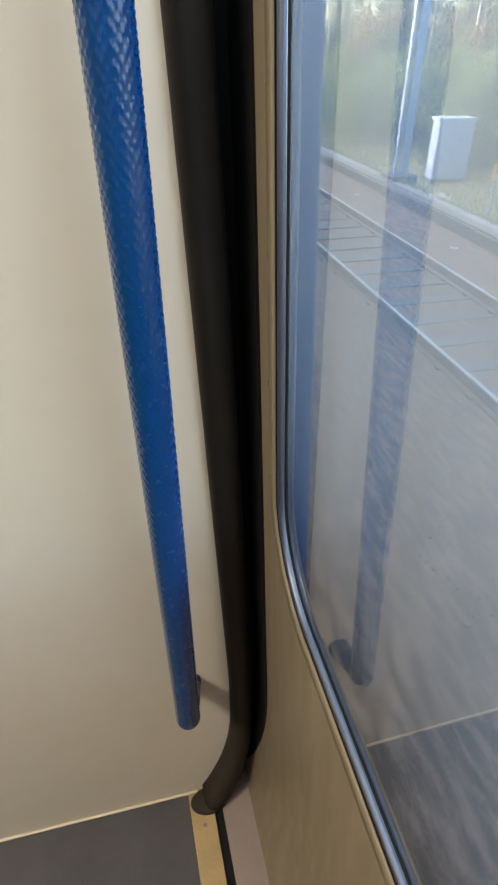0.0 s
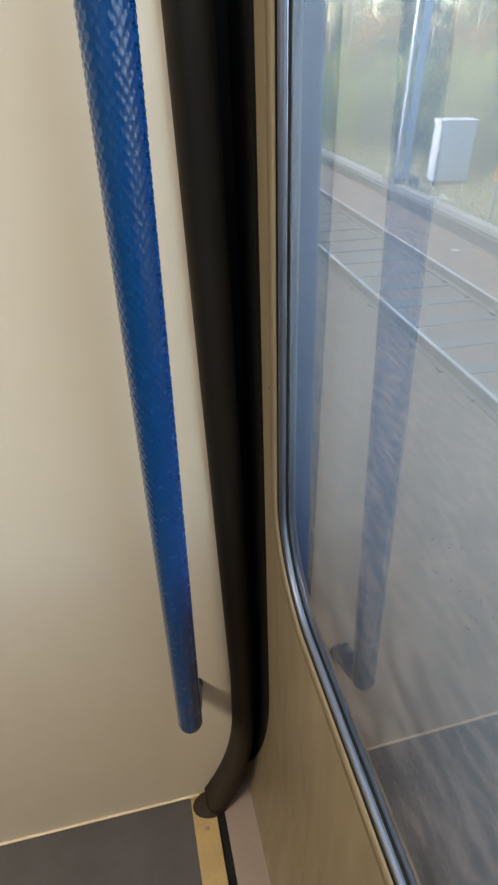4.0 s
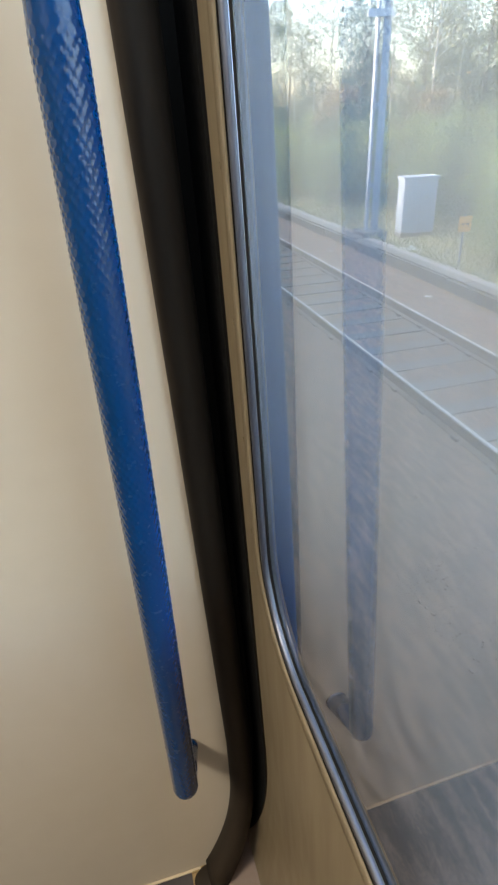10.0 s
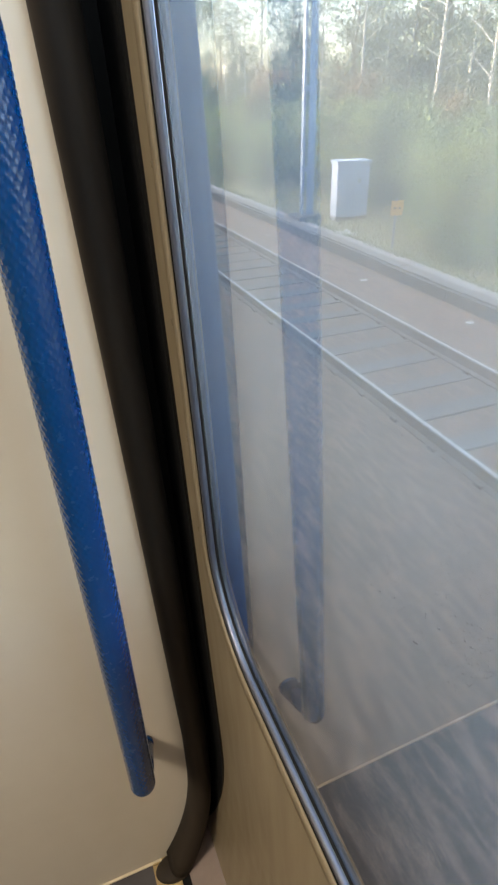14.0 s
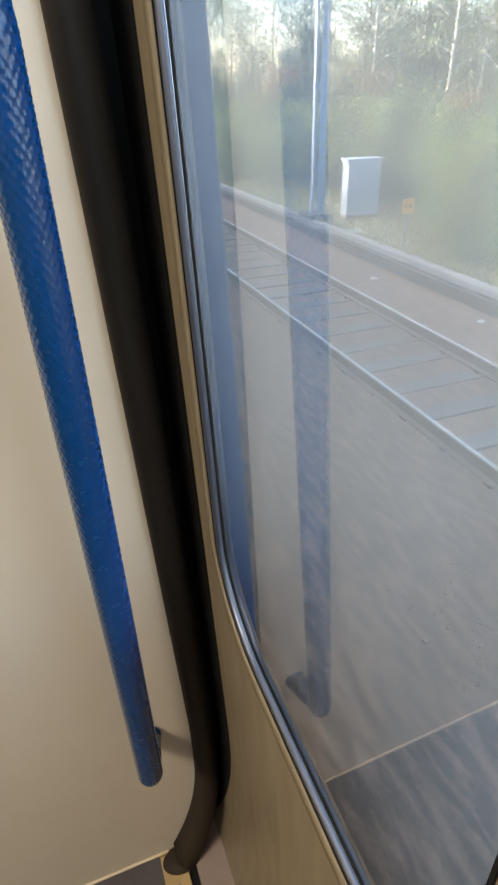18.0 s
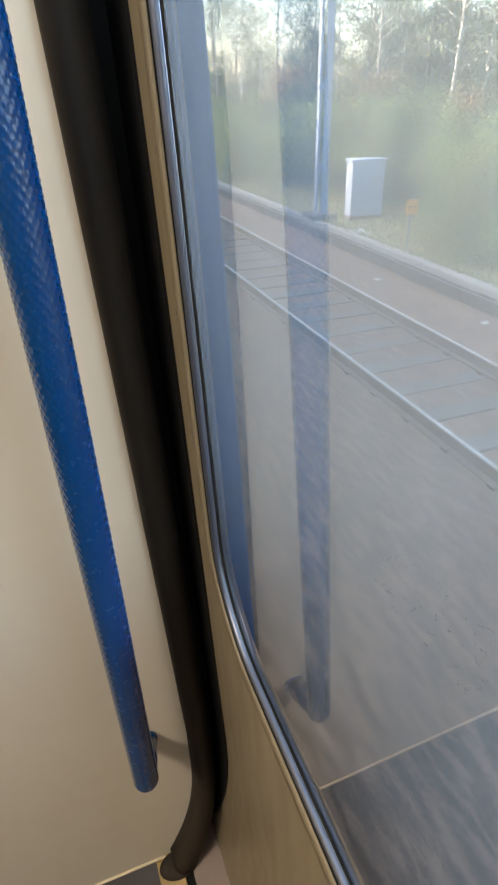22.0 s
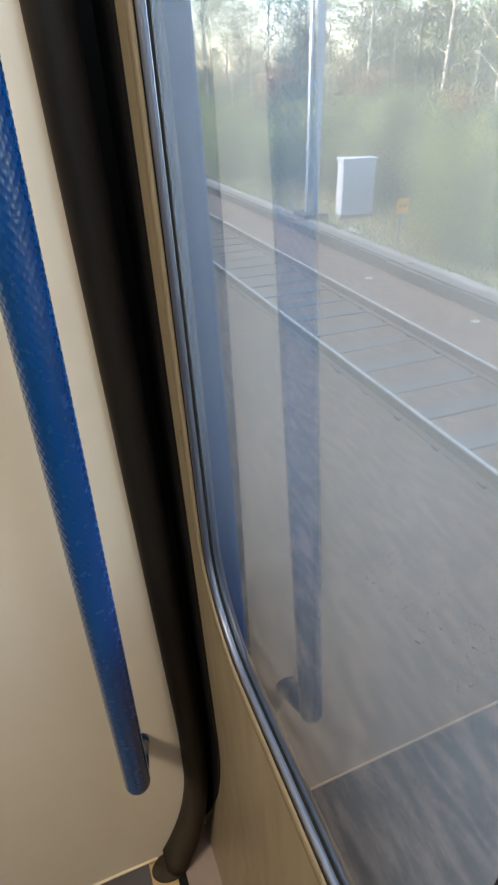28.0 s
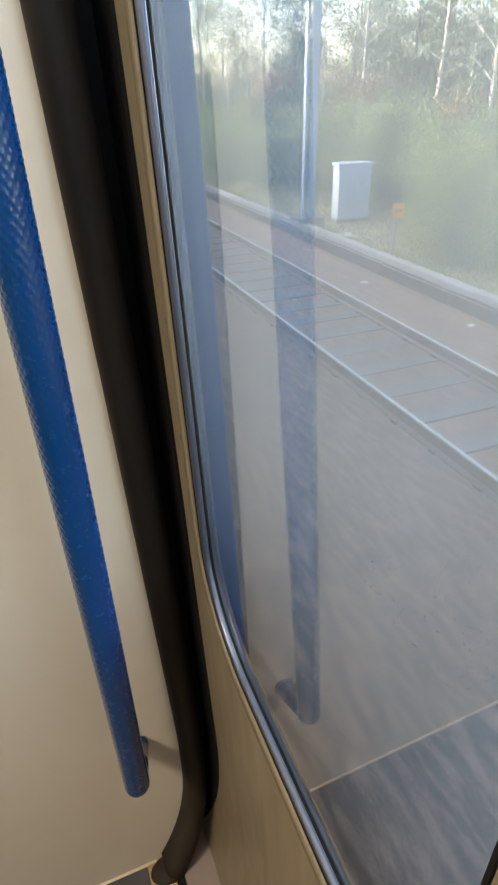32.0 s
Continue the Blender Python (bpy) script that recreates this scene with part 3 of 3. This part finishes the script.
chips("ballast_stones", 6000, (1.8, 6.3, 1.0, 18.0), 0.013, STONE, "loose grey and reddish ballast stones of the track bed")


def track():
    top = thing("railway_track", "straight railway track with worn shiny rails on concrete sleepers", "railway track", (RAIL_NEAR + GAUGE / 2, 0, BED_Z))
    low, y0, y1 = 0.0, -6.0, 260.0
    side = [(-0.070, low), (0.070, low), (0.070, low + 0.012), (0.010, low + 0.030), (0.009, low + 0.115), (0.034, low + 0.128), (0.036, low + 0.150),
            (0.031, low + 0.161), (0.024, low + 0.1645), (-0.024, low + 0.1645), (-0.031, low + 0.161),
            (-0.036, low + 0.150), (-0.034, low + 0.128), (-0.009, low + 0.115), (-0.010, low + 0.030), (-0.070, low + 0.012)]
    for s in (-1, 1):
        x = s * GAUGE / 2
        path = [((x, y, 0.0), (1, 0, 0), (0, 0, 1)) for y in (y0, 20, 80, y1)]
        rail = part("rail", sweep_bm(path, side), RUST, top, "rust brown steel rail with a bright worn head")
        head = [(-0.022, 0.1640), (-0.020, 0.1662), (-0.012, 0.1672), (0.012, 0.1672), (0.020, 0.1662), (0.022, 0.1640)]
        part("rail_head", sweep_bm(path, head), POLISH, rail, "shiny worn running surface")
    bm = bmesh.new()
    rows = [(-1.25, 0.0), (-1.1, 0.018), (-0.45, 0.006), (0.45, 0.006), (1.1, 0.018), (1.25, 0.0)]
    ring_rows = []
    for x, h in rows:
        ring_rows.append([bm.verts.new((x, y, z)) for y, z in ((-0.14, -0.12), (0.14, -0.12), (0.12, -0.006 + h), (-0.12, -0.006 + h))])
    for a, b in zip(ring_rows, ring_rows[1:]):
        for i in range(4):
            bm.faces.new((a[i], a[(i + 1) % 4], b[(i + 1) % 4], b[i]))
    bm.faces.new(ring_rows[0])
    bm.faces.new(ring_rows[-1])
    bmesh.ops.recalc_face_normals(bm, faces=bm.faces)
    first = part("sleeper", bm, CONCRETE, top)
    clip = bmesh.new()
    box_bm(-0.02, 0.02, -0.05, 0.05, -0.01, 0.035, 0.006, clip)
    clip_mesh = bpy.data.meshes.new("rail_clip")
    clip.to_mesh(clip_mesh)
    clip.free()
    clip_mesh.materials.append(RUST)
    y = -4.0
    first.location.y = y
    while y < 110:
        y += 0.66
        ob = new("sleeper", first.data)
        ob.parent, ob.location, ob.rotation_euler.z = top, (0, y, rng.uniform(-0.006, 0.006)), rng.uniform(-0.01, 0.01)
        if 0 < y < 22:
            for s in (-1, 1):
                for e in (-1, 1):
                    c = new("rail_clip", clip_mesh)
                    c.parent, c.location = ob, (s * GAUGE / 2 + e * 0.088, 0, 0.008)


track()


def kerb():
    """A low retaining edge of concrete slabs on end, holding the cess above the track bed."""
    top = thing("kerb", "low dark concrete kerb along the ballast", "kerb", (6.50, 0, BED_Z))
    first = None
    for k in range(75):
        if first is None:
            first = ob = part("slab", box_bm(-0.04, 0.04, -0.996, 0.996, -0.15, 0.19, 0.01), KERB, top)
        else:
            ob = new("slab", first.data)
            ob.parent = top
        ob.location = (rng.uniform(-0.008, 0.008), -4.0 + 2.0 * k, rng.uniform(-0.01, 0.01))
        ob.rotation_euler = (rng.uniform(-0.003, 0.003), rng.uniform(-0.03, 0.03), rng.uniform(-0.004, 0.004))


kerb()


def trough():
    """Concrete cable troughing along the verge, lid by lid."""
    top = thing("cable_trough", "pale concrete cable trough with loose lids along the verge", "cable trough", (6.72, 0, BED_Z + 0.105))
    part("channel", box_bm(-0.11, 0.11, -6, 180, -0.2, 0.04), CONCRETE, top)
    lid = None
    y = -4.0
    for k in range(230):
        if lid is None:
            lid = part("lid", box_bm(-0.13, 0.13, -0.46, 0.46, 0.0, 0.04, 0.008), CONCRETE, top)
            ob = lid
        else:
            ob = new("lid", lid.data)
            ob.parent = top
        ob.location = (rng.uniform(-0.015, 0.015), y, 0.0405 + rng.uniform(0, 0.012))
        ob.rotation_euler = (rng.uniform(-0.01, 0.01), rng.uniform(-0.02, 0.02), rng.uniform(-0.012, 0.012))
        y += 0.935


trough()


# ---- growth ----
def blades(name, count, box, height, mat, label, seed):
    r = np.random.RandomState(seed)
    verts, faces = [], []
    for k in range(count):
        x = box[0] + (box[1] - box[0]) * r.uniform()
        y = box[2] + (box[3] - box[2]) * r.uniform() ** 1.6
        dens = noise.noise((x * 0.4, y * 0.4, 9.0))
        h = height * r.uniform(0.4, 1.2) * (1.0 + 0.6 * dens)
        a = r.uniform(0, math.tau)
        lean = r.uniform(0.1, 0.7) * h
        w = 0.006 + 0.010 * h + 0.0005 * y
        dx, dy = math.cos(a), math.sin(a)
        z = ground_z(x, y) - 0.03
        verts += [(x - dy * w, y + dx * w, z), (x + dy * w, y - dx * w, z), (x + dx * lean * 0.4, y + dy * lean * 0.4, z + h * 0.65), (x + dx * lean, y + dy * lean, z + h)]
        faces += [(4 * k, 4 * k + 1, 4 * k + 2), (4 * k + 1, 4 * k + 3, 4 * k + 2)]
    return tagged(from_arrays(name, verts, faces, mat), label, "grass", kind="stuff")


blades("grass", 90000, (7.1, 15.5, 2.0, 55.0), 0.16, GRASS, "rough yellow-green grass on the railway verge", 5)


def leaf_cloud(r, centres, per, size):
    """Small pointed leaves, one triangle each, scattered about the given twig ends."""
    at = np.repeat(np.array([c for c, _ in centres]), per, axis=0)
    wide = np.repeat(np.array([w for _, w in centres]), per)[:, None]
    count = len(at)
    at = at + r.normal(0, 1, (count, 3)) * wide
    u = r.normal(0, 1, (count, 3))
    u /= np.linalg.norm(u, axis=1)[:, None]
    v = np.cross(u, r.normal(0, 1, (count, 3)))
    v /= np.linalg.norm(v, axis=1)[:, None] + 1e-6
    long = size * r.uniform(0.6, 1.4, (count, 1))
    verts = np.stack([at - u * long * 0.5 + v * long * 0.36, at + u * long * 0.62, at - u * long * 0.5 - v * long * 0.36], axis=1).reshape(-1, 3)
    return verts, np.arange(count * 3).reshape(-1, 3).tolist()


def tree(name, label, category, seed, height, trunk_r, crown_low, crown_wide, limbs, per, size, leaf, bark, pointed=False):
    """A tapered trunk, limbs that rise from it with twigs at their ends, and leaves about the twigs."""
    r = np.random.RandomState(seed)
    top = thing(name, label, category)
    bm = bmesh.new()
    spine = [Vector((0, 0, -0.3))]
    for k in range(1, 8):
        spine.append(Vector((r.normal(0, 0.03) * height * 0.25 * k / 7, r.normal(0, 0.03) * height * 0.25 * k / 7, height * k / 7)))
    rows = []
    for k, p in enumerate(spine):
        rad = trunk_r * (1.25 if k == 0 else 1) * (1 - 0.88 * k / 7)
        rows.append([bm.verts.new(p + Vector((rad * math.cos(a), rad * math.sin(a), 0))) for a in [math.tau * i / 8 for i in range(8)]])
    for a, b in zip(rows, rows[1:]):
        for i in range(8):
            bm.faces.new((a[i], a[(i + 1) % 8], b[(i + 1) % 8], b[i]))
    bm.faces.new(rows[-1])
    part("trunk", bm, bark, top, smooth=True)
    bm = bmesh.new()
    centres = []
    for k in range(limbs):
        f = crown_low + (0.98 - crown_low) * (k + r.uniform()) / limbs
        at = f * 7
        i = min(int(at), 6)
        base = spine[i].lerp(spine[i + 1], at - i)
        a = r.uniform(0, math.tau)
        g = (f - crown_low) / (1 - crown_low)
        reach = crown_wide * ((1.05 - g) if pointed else (0.45 + 0.75 * math.sin(math.pi * min(g * 0.9 + 0.12, 1)))) * r.uniform(0.6, 1.15)
        lift = -0.1 if pointed else r.uniform(0.25, 0.8)
        tip = base + Vector((math.cos(a) * reach, math.sin(a) * reach, reach * lift))
        mid = base.lerp(tip, 0.5) + Vector((0, 0, reach * 0.06))
        rad = max(0.012, trunk_r * 0.3 * (1 - f * 0.6))
        rod_bm(base, mid, rad, rad * 0.6, 5, bm)
        rod_bm(mid, tip, rad * 0.6, rad * 0.2, 5, bm)
        for s in range(4):
            c = base.lerp(tip, r.uniform(0.35, 1.05)) + Vector(r.normal(0, 0.16, 3)) * reach * (0.5 if pointed else 1)
            rod_bm(mid, c, rad * 0.3, rad * 0.1, 3, bm)
            centres.append((tuple(c), (0.11 + 0.085 * reach) * r.uniform(0.6, 1.4)))
    part("limbs", bm, bark, top)
    verts, faces = leaf_cloud(r, centres, per, size)
    from_arrays("crown", verts, faces, leaf, top)
    return top


def stand(ob, x, y, turn, scale=1.0):
    m = Matrix.Translation((x, y, ground_z(x, y) - 0.05)) @ Matrix.Rotation(turn, 4, "Z") @ Matrix.Diagonal((scale, scale, scale, 1))
    ob.matrix_basis = m
    return ob


def plant(first, spots):
    """The first of a kind stands on the first spot, its copies on the others."""
    x, y, a, s = spots[0]
    stand(first, x, y, a, s)
    for x, y, a, s in spots[1:]:
        c = copy_thing(first, Matrix.Identity(4))
        c.matrix_basis = Matrix.Translation((x, y, ground_z(x, y) - 0.05)) @ Matrix.Rotation(a, 4, "Z") @ Matrix.Diagonal((s, s, s, 1))


def spots(count, x0, x1, y0, y1, seed, s0=0.8, s1=1.2):
    r = random.Random(seed)
    return [(r.uniform(x0, x1), y0 + (y1 - y0) * (k + r.random()) / count, r.uniform(0, 6.28), r.uniform(s0, s1)) for k in range(count)]


def belt(count, x0, x1, seed, s0=0.8, s1=1.2, near=0.95, far=3.2):
    """Spots in a strip along the line, each stretch of it as deep as the strip stands far off."""
    r = random.Random(seed)
    out = []
    for k in range(count):
        x = r.uniform(x0, x1)
        f = (k + r.random()) / count
        out.append((x, x * near * (far / near) ** f, r.uniform(0, 6.28), r.uniform(s0, s1)))
    return out


oak = tree("broadleaf_tree", "full green broadleaf tree at the edge of the wood", "tree", 11, 8.5, 0.16, 0.18, 2.3, 40, 190, 0.115, LEAF, BARK)
ash = tree("young_tree", "loose-crowned young tree with gaps of sky", "tree", 12, 10.5, 0.12, 0.32, 1.9, 34, 46, 0.090, LEAF, BARK)
pine = tree("conifer", "dark green pointed conifer in the wood", "tree", 13, 10.0, 0.15, 0.10, 2.0, 48, 90, 0.11, LEAF_DARK, BARK, True)
birch = tree("birch_tree", "slender birch with a pale trunk and thin leaves", "tree", 14, 10.0, 0.085, 0.32, 1.5, 26, 38, 0.078, LEAF, BIRCH)
shrub = tree("shrub", "yellow-green shrub on the verge before the wood", "shrub", 15, 2.2, 0.04, 0.06, 0.95, 24, 330, 0.040, LEAF_YELLOW, BARK)
bush = tree("bramble_bush", "dark green bramble bush under the trees", "shrub", 16, 1.7, 0.03, 0.05, 1.0, 20, 260, 0.048, LEAF, BARK)
rusty = tree("autumn_shrub", "rust brown autumn shrub at the edge of the wood", "shrub", 17, 2.8, 0.05, 0.1, 1.0, 22, 150, 0.06, LEAF_RUST, BARK)

plant(rusty, [(11.6, 13.4, 0.3, 0.9), (12.2, 19.0, 1.3, 1.1), (12.6, 27.5, 2.1, 1.2)])
plant(oak, belt(5, 16.0, 20.0, 1, 0.48, 0.7))
plant(ash, belt(11, 13.0, 18.0, 2, 0.6, 0.95))
plant(pine, belt(6, 26.0, 38.0, 3, 0.5, 0.8))
plant(birch, belt(13, 11.6, 15.0, 4, 0.7, 1.0))
near_shrubs = [(8.9, 8.1, 0.4, 0.9), (8.8, 9.3, 1.9, 0.85), (9.5, 9.7, 3.1, 1.0), (9.4, 10.9, 4.4, 0.9), (10.2, 11.6, 5.2, 1.05),
               (9.3, 21.5, 0.9, 0.9), (8.9, 24.5, 2.2, 0.85), (9.5, 27.5, 3.6, 1.0), (9.1, 32.0, 5.0, 1.0)]
plant(shrub, near_shrubs + belt(12, 10.8, 12.4, 8, 0.85, 1.2))
plant(bush, belt(10, 10.8, 12.4, 6, 0.9, 1.3, 0.85) + belt(10, 12.4, 15.0, 9, 1.2, 1.6))
# the wood closing the view down the line
plant(copy_thing(oak, Matrix.Identity(4)), spots(8, 9.0, 30.0, 110, 190, 7, 0.9, 1.3))


# ---- lineside things ----
def mast(x, y):
    """A lattice-braced steel mast for the overhead line."""
    top = thing("line_mast", "pale galvanised steel mast of the overhead line", "mast", (x, y, ground_z(x, y) - 0.05))
    part("base", box_bm(-0.35, 0.35, -0.35, 0.35, -0.4, 0.22, 0.03), CONCRETE, top, "concrete footing")
    for x0, x1 in ((-0.17, -0.12), (-0.03, 0.16)):
        bm = box_bm(x0, x1, -0.10, -0.085, 0.2, 8.6)
        box_bm(x1 - 0.014, x1, -0.0845, 0.10, 0.2, 8.6, bm=bm)
        part("upright", bm, GALV, top)
    for k in range(5):
        part("cross_plate", box_bm(-0.20, -0.01, -0.118, -0.1005, 1.25 + 1.75 * k, 1.37 + 1.75 * k, 0.004), GALV, top)
    part("bracket", box_bm(-0.45, 0.20, -0.17, -0.1185, 4.75, 4.90, 0.01), CABINET, top, "pale bracket of the bracing")
    part("arm", rod_bm((0, 0, 7.4), (-3.2, 0, 7.9), 0.04, 0.035, 10), GALV, top)
    part("stay", rod_bm((0, 0, 8.4), (-2.9, 0, 7.9), 0.018, 0.018, 8), GALV, top)


mast(7.30, 13.9)


def cabinet(x, y):
    top = thing("trackside_cabinet", "pale blue-grey trackside equipment cabinet on the verge", "cabinet", (x, y, ground_z(x, y)))
    top.rotation_euler.z = radians(-8)
    part("plinth", box_bm(-0.50, 0.50, -0.26, 0.26, -0.2, 0.06, 0.01), CONCRETE, top)
    part("body", box_bm(-0.48, 0.48, -0.24, 0.24, 0.06, 1.45, 0.012), CABINET, top)
    part("lid", box_bm(-0.52, 0.52, -0.27, 0.27, 1.45, 1.53, 0.015), CABINET, top, "sloping overhanging lid")
    for s in (-1, 1):
        leaf = part("door", box_bm(s * 0.235 - 0.225, s * 0.235 + 0.225, -0.252, -0.2405, 0.11, 1.41, 0.004), CABINET, top)
        part("handle", box_bm(s * 0.03 - 0.012, s * 0.03 + 0.012, -0.272, -0.2525, 0.62, 0.76, 0.004), GALV, leaf, "small steel handle")
    part("label_plate", box_bm(0.14, 0.22, -0.258, -0.2525, 0.95, 1.05), LEAF_YELLOW, top, "small yellow warning plate")


cabinet(9.25, 15.0)


def marker(x, y):
    """A small square plate on a thin post beside the line."""
    top = thing("line_marker", "small amber square marker plate on a thin post", "sign", (x, y, ground_z(x, y) - 0.03))
    part("post", rod_bm((0, 0, -0.2), (0, 0, 1.22), 0.025, 0.025, 10), GALV, top)
    plate = part("plate", box_bm(-0.16, 0.16, -0.04, -0.026, 0.86, 1.18, 0.006), AMBER, top)
    for k in (-0.06, 0.06):
        part("mark", box_bm(k - 0.035, k + 0.035, -0.0445, -0.0402, 1.0, 1.04), SEAL, plate)


marker(8.1, 11.0)


def litter(x, y, s):
    """A crumpled scrap of pale packaging on the cess."""
    bm = bmesh.new()
    r = np.random.RandomState(int(x * 100))
    rows = [[bm.verts.new((s * (i / 4 - 0.5), s * 0.7 * (j / 3 - 0.5), s * r.uniform(0.05, 0.3))) for i in range(5)] for j in range(4)]
    for a, b in zip(rows, rows[1:]):
        for i in range(4):
            bm.faces.new((a[i], a[i + 1], b[i + 1], b[i]))
    made = bmesh.ops.solidify(bm, geom=list(bm.faces), thickness=0.006)
    ob = tagged(part("litter", bm, SCRAP), "crumpled pale scrap of litter on the cess", "litter", group="litter on the cess")
    ob.location = (x, y, ground_z(x, y) - 0.02)


for x, y, s in ((5.79, 8.5, 0.13), (5.78, 12.9, 0.12), (6.05, 5.9, 0.14), (7.40, 12.0, 0.50)):
    litter(x, y, s)
